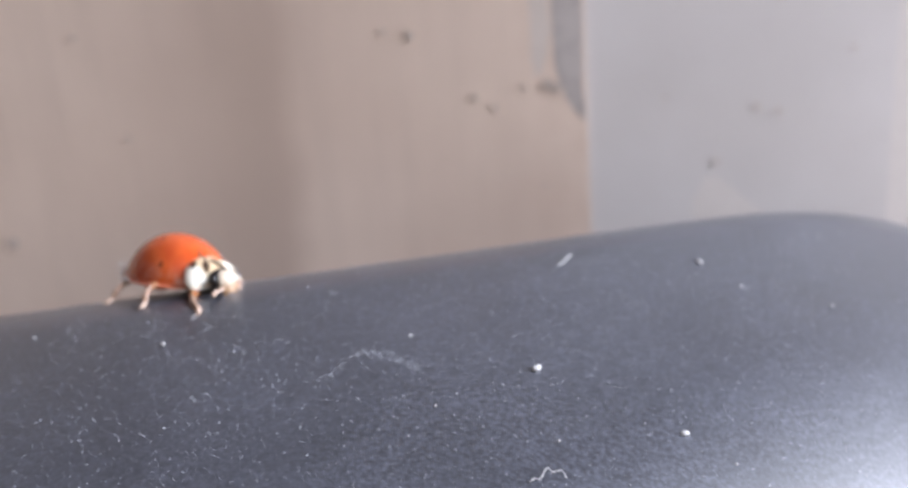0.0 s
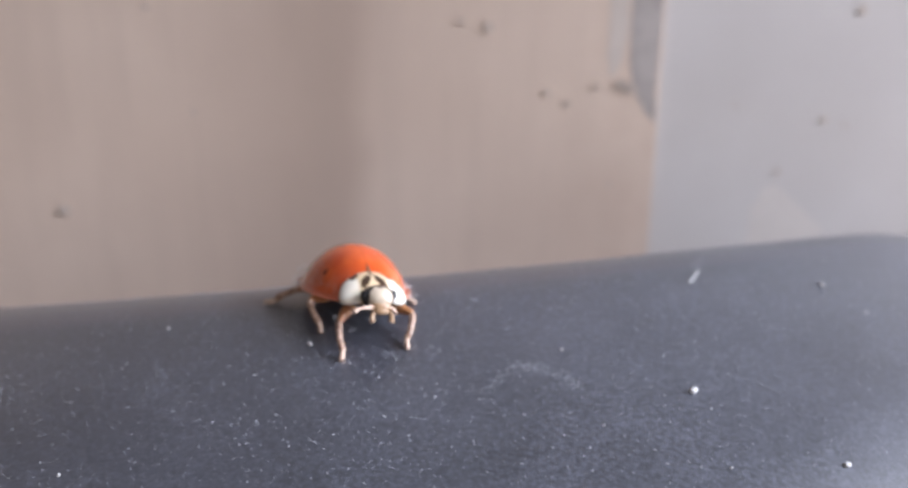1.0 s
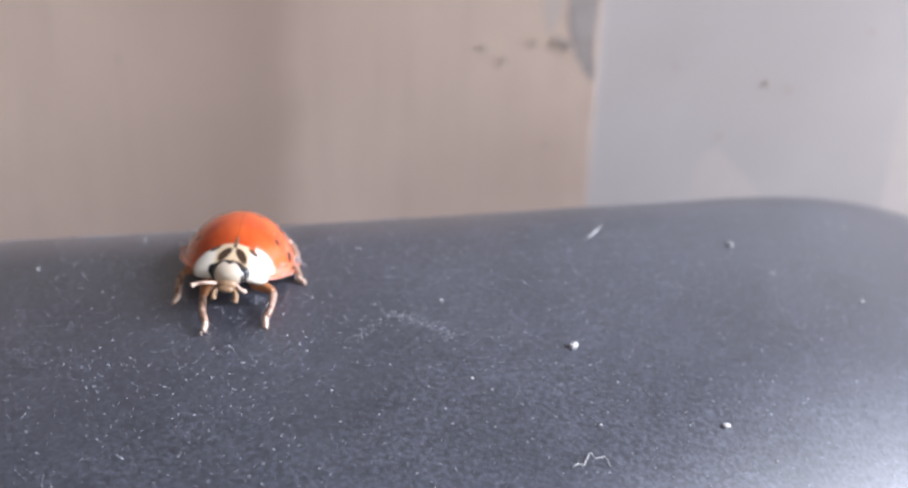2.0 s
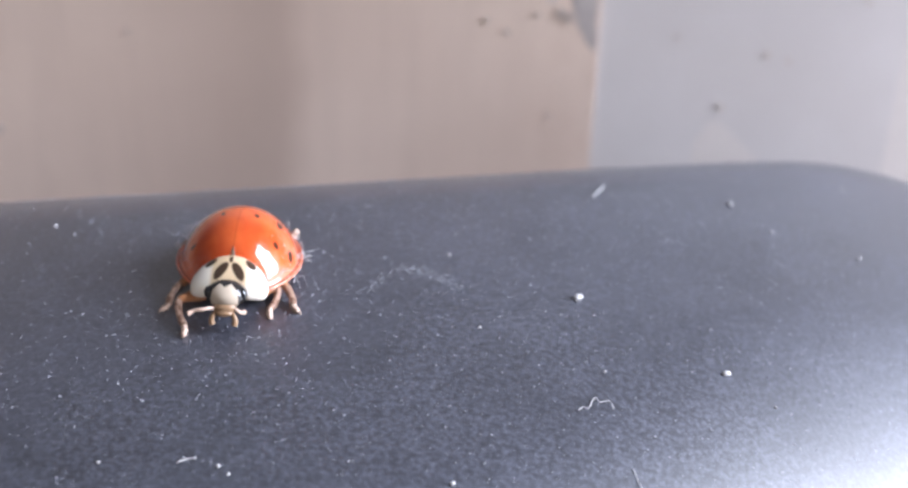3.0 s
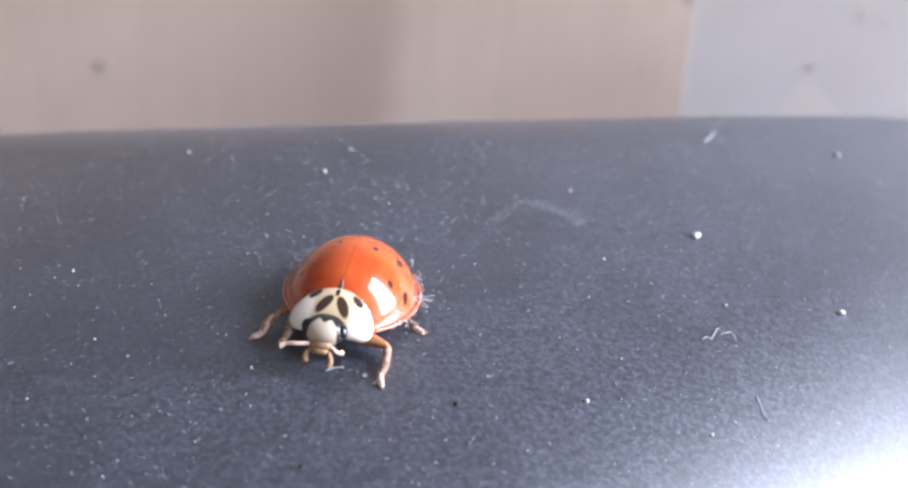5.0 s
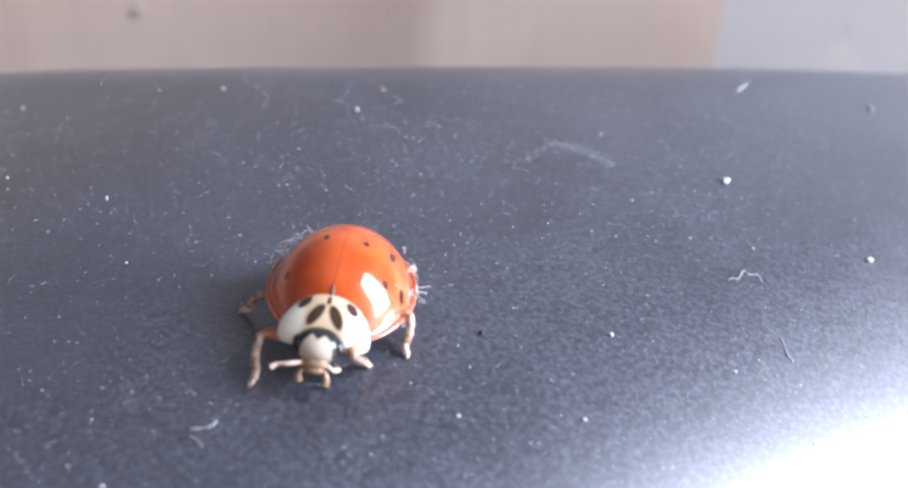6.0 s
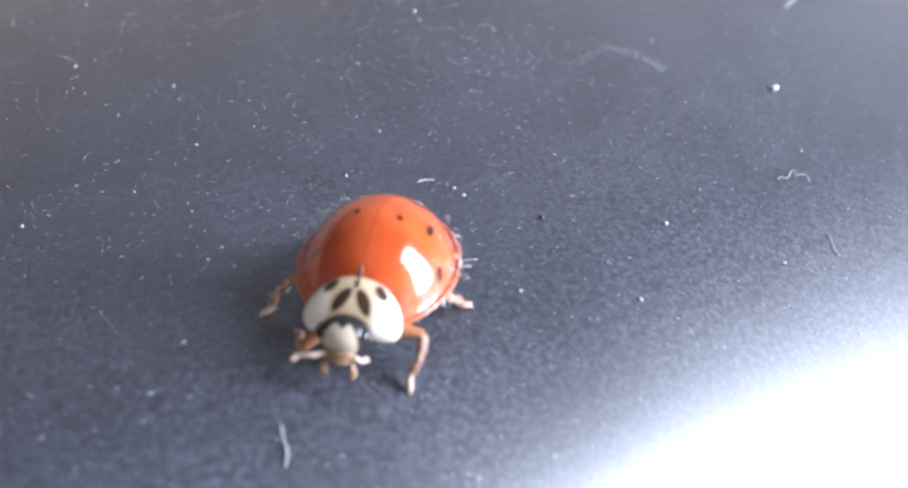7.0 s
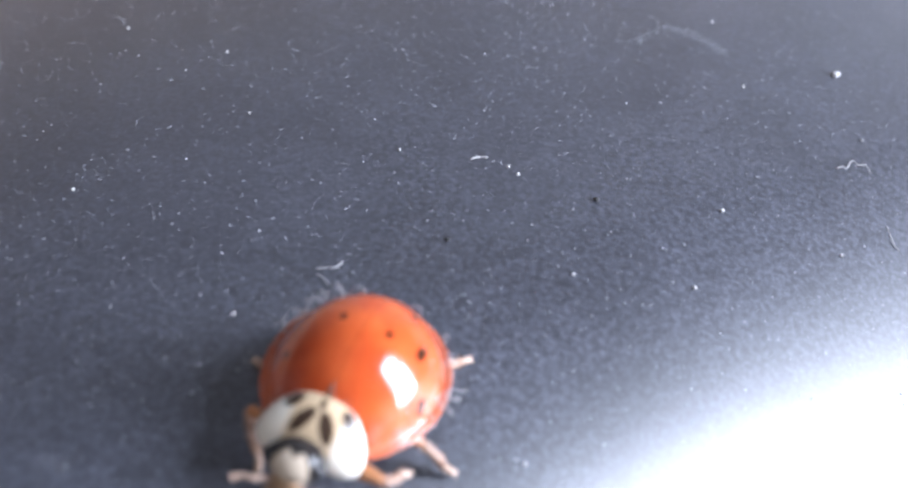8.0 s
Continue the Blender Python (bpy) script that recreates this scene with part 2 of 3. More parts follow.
WALL_Y, EDGE_X, WALL_H = 0.094, 0.0076, 0.056
slab("wall_back", beige, -0.3, EDGE_X, WALL_Y, WALL_Y + 0.012, 0.0, WALL_H, "beige painted upstand with a brown band and specks")
slab("panel_back", greyp, EDGE_X + 0.00001, 0.0309, WALL_Y + 0.0001, WALL_Y + 0.012, 0.0, WALL_H, "grey-white painted upright panel with specks")
slab("trim_back", palem, 0.03091, 0.060, WALL_Y + 0.0001, WALL_Y + 0.012, 0.0, WALL_H, "pale painted upright trim beside the panel")
slab("ledge", ledgep, -0.5, 0.45, -0.25, 0.6, -0.04, 0.0, "grey stone ledge under the plastic cover")
slab("counter", floorp, -0.5, 0.45, -0.25, 0.6, -0.8, -0.0405, "brown wooden counter under the stone ledge", "")
slab("wall_north", roomp, -1.5, 0.45, 0.6, 0.66, -0.8, 1.3, "pale plaster wall")
slab("wall_west", roomp, -1.56, -1.5, -1.5, 0.66, -0.8, 1.3, "pale plaster wall")
slab("floor", floorp, -1.56, 0.51, -1.56, 0.66, -0.86, -0.8, "brown wooden floor")
slab("ceiling", roomp, -1.56, 0.51, -1.56, 0.66, 1.3, 1.36, "pale plaster ceiling")


def wall_with_window(name, corners, opening, depth):
    """A wall of four inner corners with a four-cornered opening; depth is its thickness as a vector."""
    bm = bmesh.new()
    layers = [[[bm.verts.new(Vector(c) + step) for c in ring] for ring in (corners, opening)] for step in (Vector(), Vector(depth))]
    for k in range(4):
        j = (k + 1) % 4
        for outer, inner in layers:
            bm.faces.new((outer[k], outer[j], inner[j], inner[k]))
        for ring in (0, 1):
            bm.faces.new((layers[0][ring][k], layers[0][ring][j], layers[1][ring][j], layers[1][ring][k]))
    return tagged(part(name, bm, roomp, None, "", False), "unseen pale plaster wall with a wide opening for a lamp", "wall", "", "structure")


side_mid = Vector((SIDE_X, *SIDE_MID))
wall_with_window("wall_east", [(SIDE_X, -1.5, 1.3), (SIDE_X, -1.5, -0.8), (SIDE_X, 0.66, -0.8), (SIDE_X, 0.66, 1.3)],
                 [side_mid + ALONG * a * SIDE_LONG / 2 + ACROSS * b * SIDE_WIDE / 2 for a, b in ((-1, -1), (1, -1), (1, 1), (-1, 1))], (0.06, 0, 0))
# unseen wall; its opening is made up to hold the fill lamp
wall_with_window("wall_south", [(-1.5, BACK_Y, 1.3), (-1.5, BACK_Y, -0.8), (0.51, BACK_Y, -0.8), (0.51, BACK_Y, 1.3)],
                 [(BACK_X0, BACK_Y, BACK_Z1), (BACK_X0, BACK_Y, BACK_Z0), (BACK_X1, BACK_Y, BACK_Z0), (BACK_X1, BACK_Y, BACK_Z1)], (0, -0.06, 0))

# ---- a torn strip of film and dirt specks on the wall ----
filmm = Mat("grey_film", (0.42, 0.42, 0.44), 0.45)
filmm.set("Base Color", filmm.mix(filmm.ramp(filmm.noise(350, 4), 0.35, 0.65), (0.34, 0.30, 0.285), (0.43, 0.385, 0.365)))
paperm = Mat("torn_paper", (0.53, 0.46, 0.42), 0.8)
paperm.set("Base Color", paperm.mix(paperm.noise(600, 4), (0.49, 0.42, 0.375), (0.58, 0.50, 0.455)))
speckm = Mat("dark_dirt", (0.12, 0.10, 0.09), 0.8)
speckm.set("Base Color", speckm.mix(speckm.noise(3000, 3), (0.42, 0.345, 0.305), (0.48, 0.405, 0.36)))


def wall_patch(name, outline, material, label, category, front, thick=0.15, wobble=0.0):
    """A thin flake on the wall with a ragged outline (x, z in mm), proud of the paint."""
    rng = random.Random(len(outline) * 7 + int(abs(outline[0][0]) * 10))
    line = [p for a, b in zip(outline, outline[1:] + outline[:1]) for p in
            [(a[0] + (b[0] - a[0]) * k / 4 + rng.uniform(-wobble, wobble), a[1] + (b[1] - a[1]) * k / 4 + rng.uniform(-wobble, wobble)) for k in range(4)]]
    bm = bmesh.new()
    rims = [[bm.verts.new((x * MM, front - d * MM, z * MM)) for x, z in line] for d in (0.0, thick)]
    bm.faces.new(rims[1])
    bm.faces.new(rims[0][::-1])
    for k in range(len(line)):
        j = (k + 1) % len(line)
        bm.faces.new((rims[0][k], rims[0][j], rims[1][j], rims[1][k]))
    return tagged(part(name, bm, material, None, "", False), label, category)


wall_patch("film_strip", [(5.0, 46.0), (7.35, 46.0), (7.4, 34.8), (7.4, 29.6), (6.9, 30.2), (6.3, 31.2), (5.6, 32.4), (5.2, 34.5)], filmm,
           "torn grey film strip hanging on the beige upstand", "film", WALL_Y, 0.012, 0.12)
wall_patch("paper_shred", [(3.2, 46.0), (4.95, 46.0), (5.0, 38.0), (4.8, 35.0), (4.2, 33.6), (3.7, 33.4), (3.5, 36.0)], paperm,
           "pale torn paper shred stuck beside the grey film", "paper", WALL_Y, 0.010, 0.12)
wall_patch("scuff", [(15.4, 16.0), (15.6, 22.4), (16.6, 24.2), (17.4, 24.5), (19.4, 22.6), (21.6, 20.4), (22.0, 16.0)], palem,
           "pale scuff on the grey-white painted panel", "scuff", WALL_Y + 0.0001, 0.01, 0.1)


def dirt_speck(x, z, size, front):
    rng = random.Random(int(x * 31 + z * 17))
    line = [(x + size * math.cos(a) * rng.uniform(0.6, 1.15), z + size * math.sin(a) * rng.uniform(0.6, 1.15)) for a in [6.283 * k / 9 for k in range(9)]]
    ob = wall_patch("dirt_speck", line, speckm, "small dark dirt speck on the painted wall", "speck", front, 0.08, 0.02)
    return tagged(ob, group="dirt specks on the wall")


for x, z, size in ((-38.4, 22.6, 0.55), (-5.4, 37.2, 0.40), (0.7, 31.2, 0.30), (-30.5, 38.8, 0.28), (-7.4, 37.7, 0.26), (-0.9, 32.1, 0.26), (-27.7, 30.6, 0.24),
                   (4.7, 32.7, 0.55), (5.3, 32.4, 0.45), (2.9, 32.6, 0.26), (4.2, 24.5, 0.22)):
    dirt_speck(x, z, size, WALL_Y)
for x, z, size in ((20.5, 29.8, 0.30), (17.4, 25.5, 0.26), (27.6, 34.0, 0.20), (22.3, 38.4, 0.42), (22.2, 29.3, 0.22), (13.5, 31.0, 0.18)):
    dirt_speck(x, z, size, WALL_Y + 0.0001)

# ---- the ladybird ----
# Its own space is in mm: x ahead, y to its left, z up from the ground under it.
shell = Mat("orange_wing_case", (0.75, 0.14, 0.02), 0.22)
bx, by, bz = shell.axes()
SPOTS = [(-0.80, 0.70, 0.14, 0.11), (-1.10, 1.62, 0.30, 0.12), (0.30, 1.62, 0.14, 0.11), (-0.05, 2.18, 0.22, 0.09), (-2.2, 0.95, 0.14, 0.12),
         (-0.80, -0.70, 0.13, 0.10), (0.45, -1.75, 0.10, 0.10), (-2.2, -0.95, 0.14, 0.12)]
spot = 0.0
for sx, sy, lx, ly in SPOTS:
    ex = shell.math("DIVIDE", shell.math("SUBTRACT", bx, sx * MM), lx * MM)
    ey = shell.math("DIVIDE", shell.math("SUBTRACT", by, sy * MM), ly * MM)
    near = shell.math("ADD", shell.math("MULTIPLY", ex, ex), shell.math("MULTIPLY", ey, ey))
    spot = shell.math("MAXIMUM", spot, shell.ramp(near, 0.6, 1.5, 1.0, 0.0))
rim = shell.ramp(bz, 0.00092, 0.00122, 1.0, 0.0)
seam = shell.ramp(shell.math("ABSOLUTE", by), 0.00002, 0.00006, 1.0, 0.0)
tone = shell.mix(shell.ramp(shell.noise(700, 3), 0.3, 0.7), (0.41, 0.055, 0.014), (0.54, 0.098, 0.024))
tone = shell.mix(shell.math("MULTIPLY", rim, 0.55), tone, (0.66, 0.24, 0.15))
tone = shell.mix(shell.math("MULTIPLY", seam, 0.35), tone, (0.20, 0.030, 0.006))
grime = shell.math("MULTIPLY", shell.ramp(bz, 0.0011, 0.0024, 1.0, 0.0), shell.ramp(shell.noise(1600, 5, 0.65), 0.40, 0.68))
tone = shell.mix(shell.math("MULTIPLY", grime, 0.55), tone, (0.46, 0.27, 0.22))
shell.set("Base Color", shell.mix(spot, tone, (0.05, 0.016, 0.008)))
shell.set("Specular IOR Level", 0.15).set("Coat Weight", 0.8).set("Coat Roughness", 0.06).set("Subsurface Weight", 0.03).set("Subsurface Radius", (0.0006, 0.0002, 0.0001)).set("Subsurface Scale", 1.0)
shell.bump(shell.math("ADD", shell.math("MULTIPLY", shell.noise(9000, 2), 0.25), shell.noise(1500, 2)), 0.00006, 0.5)

shield = Mat("white_neck_shield", (0.85, 0.82, 0.74), 0.25)
px_, py_, pz_ = shield.axes()
side = shield.math("ABSOLUTE", py_)
pale = shield.mix(shield.ramp(side, 0.00062, 0.00082), (0.55, 0.41, 0.265), (0.71, 0.66, 0.575))
# dark marks: centre x, |y|, half length, half width, slant
MARKS = [(2.42, 0.34, 0.36, 0.23, 0.48), (1.96, 0.80, 0.26, 0.22, 0.3), (1.90, 0.0, 0.20, 0.09, 0.0)]
dark = 0.0
for mx, my, ll, lw, slant in MARKS:
    dx = shield.math("SUBTRACT", px_, mx * MM)
    dy = shield.math("SUBTRACT", shield.math("SUBTRACT", side, my * MM), shield.math("MULTIPLY", dx, slant))
    ex, ey = shield.math("DIVIDE", dx, ll * MM), shield.math("DIVIDE", dy, lw * MM)
    near = shield.math("ADD", shield.math("MULTIPLY", ex, ex), shield.math("MULTIPLY", ey, ey))
    dark = shield.math("MAXIMUM", dark, shield.ramp(near, 0.65, 1.25, 1.0, 0.0))
shield.set("Base Color", shield.mix(dark, pale, (0.045, 0.026, 0.016)))
shield.set("Coat Weight", 0.3).set("Subsurface Weight", 0.15).set("Subsurface Radius", (0.0004, 0.0003, 0.0002)).set("Subsurface Scale", 1.0)
shield.bump(shield.noise(8000, 2), 0.00001, 0.4)

face = Mat("black_and_cream_face", (0.03, 0.025, 0.02), 0.25)
fx, fy, fz = face.axes()
half = face.math("ABSOLUTE", fy)
wide = face.math("ADD", half, face.math("MULTIPLY", face.math("SUBTRACT", 0.0042, fx), 0.42))
points = face.math("ADD", 0.00346, face.math("PINGPONG", face.math("ADD", half, 0.00022), 0.00022))
crown = face.math("MULTIPLY", face.ramp(wide, 0.00064, 0.00070, 1.0, 0.0), face.ramp(face.math("SUBTRACT", fx, points), 0.0, 0.00006))
face.set("Base Color", face.mix(crown, (0.02, 0.017, 0.016), (0.45, 0.37, 0.29)))
eyem = Mat("black_eye", (0.012, 0.012, 0.014), 0.08)
brown = Mat("brown_leg", (0.36, 0.17, 0.07), 0.38)
brown.set("Base Color", brown.mix(brown.noise(2500, 3), (0.24, 0.085, 0.030), (0.42, 0.19, 0.085)))
brown.set("Subsurface Weight", 0.15).set("Subsurface Radius", (0.0003, 0.00012, 0.00006)).set("Subsurface Scale", 1.0)
shinm = Mat("pale_brown_shin", (0.42, 0.26, 0.18), 0.35)
shinm.set("Base Color", shinm.mix(shinm.ramp(shinm.noise(4500, 3), 0.35, 0.65), (0.16, 0.080, 0.048), (0.40, 0.26, 0.195)))
shinm.bump(shinm.noise(9000, 2), 0.00002, 0.6)
mouthm = Mat("tan_mouth", (0.40, 0.24, 0.11), 0.4)
mouthm.set("Base Color", mouthm.mix(mouthm.noise(3000, 3), (0.16, 0.085, 0.04), (0.38, 0.24, 0.14)))
footm = Mat("pale_foot", (0.62, 0.46, 0.36), 0.4)
footm.set("Base Color", footm.mix(footm.noise(6000, 2), (0.36, 0.22, 0.15), (0.62, 0.48, 0.40)))
belly = Mat("dark_belly", (0.10, 0.045, 0.02), 0.5)
belly.set("Base Color", belly.mix(belly.noise(2500, 3), (0.06, 0.025, 0.012), (0.16, 0.07, 0.03)))


lintm = Mat("pale_lint", (0.55, 0.53, 0.52), 0.8)
lintm.set("Base Color", lintm.mix(lintm.noise(3000, 2), (0.36, 0.34, 0.34), (0.62, 0.60, 0.60)))


def polar_shell(outline, height, under, rings=20, spokes=72, start=0.0, stop=2 * math.pi):
    """A domed plate over outline(angle, rho); closed below at under."""
    bm = bmesh.new()
    full = stop - start > 6.2
    count = spokes if full else spokes + 1
    top, low = [], []
    for i in range(rings + 1):
        rho = math.sin(math.pi / 2 * i / rings)
        top.append([])
        low.append([])
        for k in range(count):
            a = start + (stop - start) * k / spokes
            x, y = outline(a, rho)
            top[i].append(bm.verts.new(Vector((x, y, height(x, y, rho))) * MM))
            low[i].append(bm.verts.new(Vector((x, y, under(x, y, rho))) * MM))
    n = spokes if full else spokes
    for layer in (top, low):
        for i in range(rings):
            for k in range(n):
                q = (layer[i][k], layer[i][(k + 1) % count], layer[i + 1][(k + 1) % count], layer[i + 1][k])
                bm.faces.new(q)
    for k in range(n):
        bm.faces.new((top[rings][k], top[rings][(k + 1) % count], low[rings][(k + 1) % count], low[rings][k]))
    bmesh.ops.remove_doubles(bm, verts=bm.verts, dist=1e-7)
    return bm


def ball(bm, x, y, z, rx, ry, rz, seg=20):
    bmesh.ops.create_uvsphere(bm, u_segments=seg, v_segments=seg // 2, radius=1.0,
                              matrix=Matrix.LocRotScale((x * MM, y * MM, z * MM), None, (rx * MM, ry * MM, rz * MM)))
    return bm


WING_X, WING_A, WING_B, WING_Z, WING_C = -0.72, 3.04, 2.56, 0.92, 2.07


def wing_height(rho):
    """Height of a wing case from its middle (0) to its edge (1): a dome that runs out into a flat, slightly turned-up brim."""
    brim = max(rho - 0.93, 0) / 0.07
    return WING_Z + 0.05 + 0.05 * brim * brim + WING_C * max(1 - (rho / 0.945) ** 2.1, 0) ** 0.66
# hips (x, y, z) and the lengths of thigh and of shin with foot
LEGS = {"front": ((2.10, 0.85, 0.80), 1.30, 1.80), "middle": ((0.35, 1.45, 0.78), 1.15, 1.50), "rear": ((-1.60, 1.20, 0.75), 1.25, 1.65)}



def build_ladybird():
    bug = tagged(new("ladybird"), "walking orange ladybird with small black spots on the plastic cover", "ladybird")
    gap = 0.0
    for sgn, name in ((1, "left"), (-1, "right")):
        def outline(a, rho, sgn=sgn):
            x = WING_X + WING_A * rho * math.cos(a) * (1.0 + 0.03 * math.cos(a))
            return x, sgn * (gap + WING_B * rho * math.sin(a))

        wing = part("wing_case", polar_shell(outline, lambda x, y, rho: wing_height(rho), lambda x, y, rho: WING_Z - 0.04 + (wing_height(rho) - WING_Z) * 0.8, 34, 48, 0.0, math.pi), shell, bug)
        bm = bmesh.new()
        pts = [(WING_X + (WING_A + 0.03) * math.cos(a) * (1.0 + 0.03 * math.cos(a)), sgn * (gap + (WING_B + 0.03) * math.sin(a)), WING_Z + 0.06) for a in [math.pi * (0.18 + 0.8 * k / 30) for k in range(31)]]
        tube(bm, [Vector(p) * MM for p in pts], [0.06 * MM] * len(pts), 8)
        part("rim", bm, shell, wing, "pale raised rim")
    # dusty lint clinging to the rims
    rng = random.Random(5)
    bm = bmesh.new()
    for k in range(44):
        a = rng.choice((rng.uniform(0.30, 0.75), rng.uniform(0.30, 0.75), -rng.uniform(0.55, 0.85))) * math.pi
        out = Vector((math.cos(a), math.sin(a), 0))
        p = Vector((WING_X + WING_A * math.cos(a), WING_B * math.sin(a), rng.uniform(0.75, 1.5)))
        p -= out * max(p.z - 1.1, 0) * 0.35
        way = (out * rng.uniform(0.0, 0.25) + Vector((rng.uniform(-0.35, 0.35), rng.uniform(-0.35, 0.35), rng.uniform(-0.3, 0.3))))
        bend = Vector((rng.uniform(-0.2, 0.2), rng.uniform(-0.2, 0.2), rng.uniform(-0.1, 0.15)))
        tube(bm, [q * MM for q in curve_points([p, p + way * 0.5 + bend, p + way], 4)], [rng.uniform(0.006, 0.014) * MM] * 9, 5)
    for k in range(26):
        a = rng.choice((rng.uniform(0.30, 0.75), -rng.uniform(0.4, 0.85))) * math.pi
        r = rng.uniform(0.02, 0.05)
        ball(bm, WING_X + (WING_A + 0.05) * math.cos(a), (WING_B + 0.05) * math.sin(a), rng.uniform(0.85, 1.1), r * 1.4, r, r, 8)
    for k in range(46):
        a, rho = rng.uniform(0, 2 * math.pi), rng.uniform(0.3, 1.0) ** 0.6
        r = rng.uniform(0.010, 0.026)
        ball(bm, WING_X + WING_A * rho * math.cos(a), WING_B * rho * math.sin(a), wing_height(rho) + r * 0.3, r * 1.3, r, r * 0.6, 6)
    # longer loops of fluff behind the wing cases and on their edges
    for a, z, size in ((1.22, 1.3, 0.5), (0.92, 1.1, 0.45), (-0.70, 1.15, 0.55), (-0.86, 1.2, 0.5), (-0.60, 0.95, 0.4), (0.60, 1.0, 0.5), (0.52, 1.05, 0.35), (0.68, 1.2, 0.45)):
        a *= math.pi
        out, along = Vector((math.cos(a), math.sin(a), 0)), Vector((-math.sin(a), math.cos(a), 0))
        p = Vector((WING_X + WING_A * 0.99 * math.cos(a), WING_B * 0.99 * math.sin(a), z - 0.15))
        loop = [p, p + out * 0.35 * size + Vector((0, 0, 0.5 * size)), p + out * 0.2 * size + along * 0.5 * size + Vector((0, 0, 0.75 * size)), p + along * 0.9 * size + out * 0.3 * size + Vector((0, 0, 0.3 * size))]
        tube(bm, [q * MM for q in curve_points(loop, 5)], [0.009 * MM] * 16, 5)
    part("lint", bm, lintm, bug, "pale dusty lint clinging to the wing cases")
    # small dark triangle between the wing cases, behind the neck shield
    bm = bmesh.new()
    rows = []
    for k in range(6):
        x = 1.55 - 0.09 * k
        half = 0.17 * (1 - k / 5) + 0.012
        z = wing_height((x - WING_X) / (WING_A * 1.03))
        rows.append([bm.verts.new((x * MM, y * MM, (z + d) * MM)) for y, d in ((-half, -0.03), (-0.7 * half, 0.012), (0, 0.035), (0.7 * half, 0.012), (half, -0.03))])
    for a, b in zip(rows, rows[1:]):
        for i in range(4):
            bm.faces.new((a[i], a[i + 1], b[i + 1], b[i]))
    bm.faces.new(rows[0])
    bm.faces.new(rows[-1])
    for a, b in zip(rows, rows[1:]):
        bm.faces.new((a[0], a[4], b[4], b[0]))
    part("scutellum", bm, belly, bug, "small dark brown triangle between the wing cases")
    # belly
    part("belly", ball(bmesh.new(), -0.3, 0, 0.95, 2.6, 2.0, 0.42, 28), belly, bug, "dark brown belly")

    # neck shield
    def pro_outline(a, rho):
        c, s = math.cos(a), math.sin(a)
        x = 2.30 + rho * (0.92 * c + 0.20 * s * s - 0.14 * max(c, 0) ** 3)
        return x, 1.56 * rho * s * (1 + 0.04 * c)

    def base(x, y):
        return 2.56 - 0.30 * (x - 1.4) - 0.10 * (x - 1.4) ** 2 - 0.30 * (y / 1.56) ** 2

    neck = part("neck_shield", polar_shell(pro_outline, lambda x, y, rho: base(x, y) - 0.42 + 0.42 * max(1 - rho ** 2.4, 0) ** 0.55,
                                    lambda x, y, rho: base(x, y) - 0.54 - 0.3 * (1 - rho), 16, 64), shield, bug, "white neck shield with dark marks")
    neck.location = Vector((-0.17, 0, -0.12)) * MM
    # head
    head = part("head", ball(bmesh.new(), 3.40, 0, 1.42, 0.66, 0.80, 0.54, 28), face, bug, "black head with a cream face")
    head.location = Vector((-0.24, 0, 0.03)) * MM
    for sgn in (1, -1):
        part("eye", ball(bmesh.new(), 3.50, sgn * 0.64, 1.52, 0.26, 0.22, 0.26, 20), eyem, head, "glossy black eye")
        bm = bmesh.new()
        line = curve_points([(4.0, -0.40, 1.12), (4.25, -0.80, 1.16), (4.28, -1.12, 1.10), (4.40, -1.36, 1.0)] if sgn < 0 else [(3.95, 0.42, 1.10), (3.98, 0.58, 0.98), (3.88, 0.70, 0.88), (3.72, 0.74, 0.82)])
        tube(bm, [p * MM for p in line], [MM * (0.075 + 0.05 * max(i / len(line) - 0.72, 0) / 0.28) for i in range(len(line))], 8)
        part("antenna", bm, footm, head, "short pale clubbed antenna")
        bm = bmesh.new()
        line = curve_points([(4.0, sgn * 0.32, 0.94), (4.16, sgn * 0.44, 0.78), (4.20, sgn * 0.46, 0.62), (4.22, sgn * 0.42, 0.50)])
        tube(bm, [p * MM for p in line], [MM * (0.09 + 0.05 * i / len(line)) for i in range(len(line))], 8)
        part("palp", bm, mouthm, head, "tan mouth feeler")
    bm = ball(bmesh.new(), 3.92, 0, 1.10, 0.24, 0.46, 0.24, 20)
    ball(bm, 4.08, 0, 0.94, 0.15, 0.34, 0.15, 16)
    part("muzzle", bm, mouthm, head, "tan muzzle")
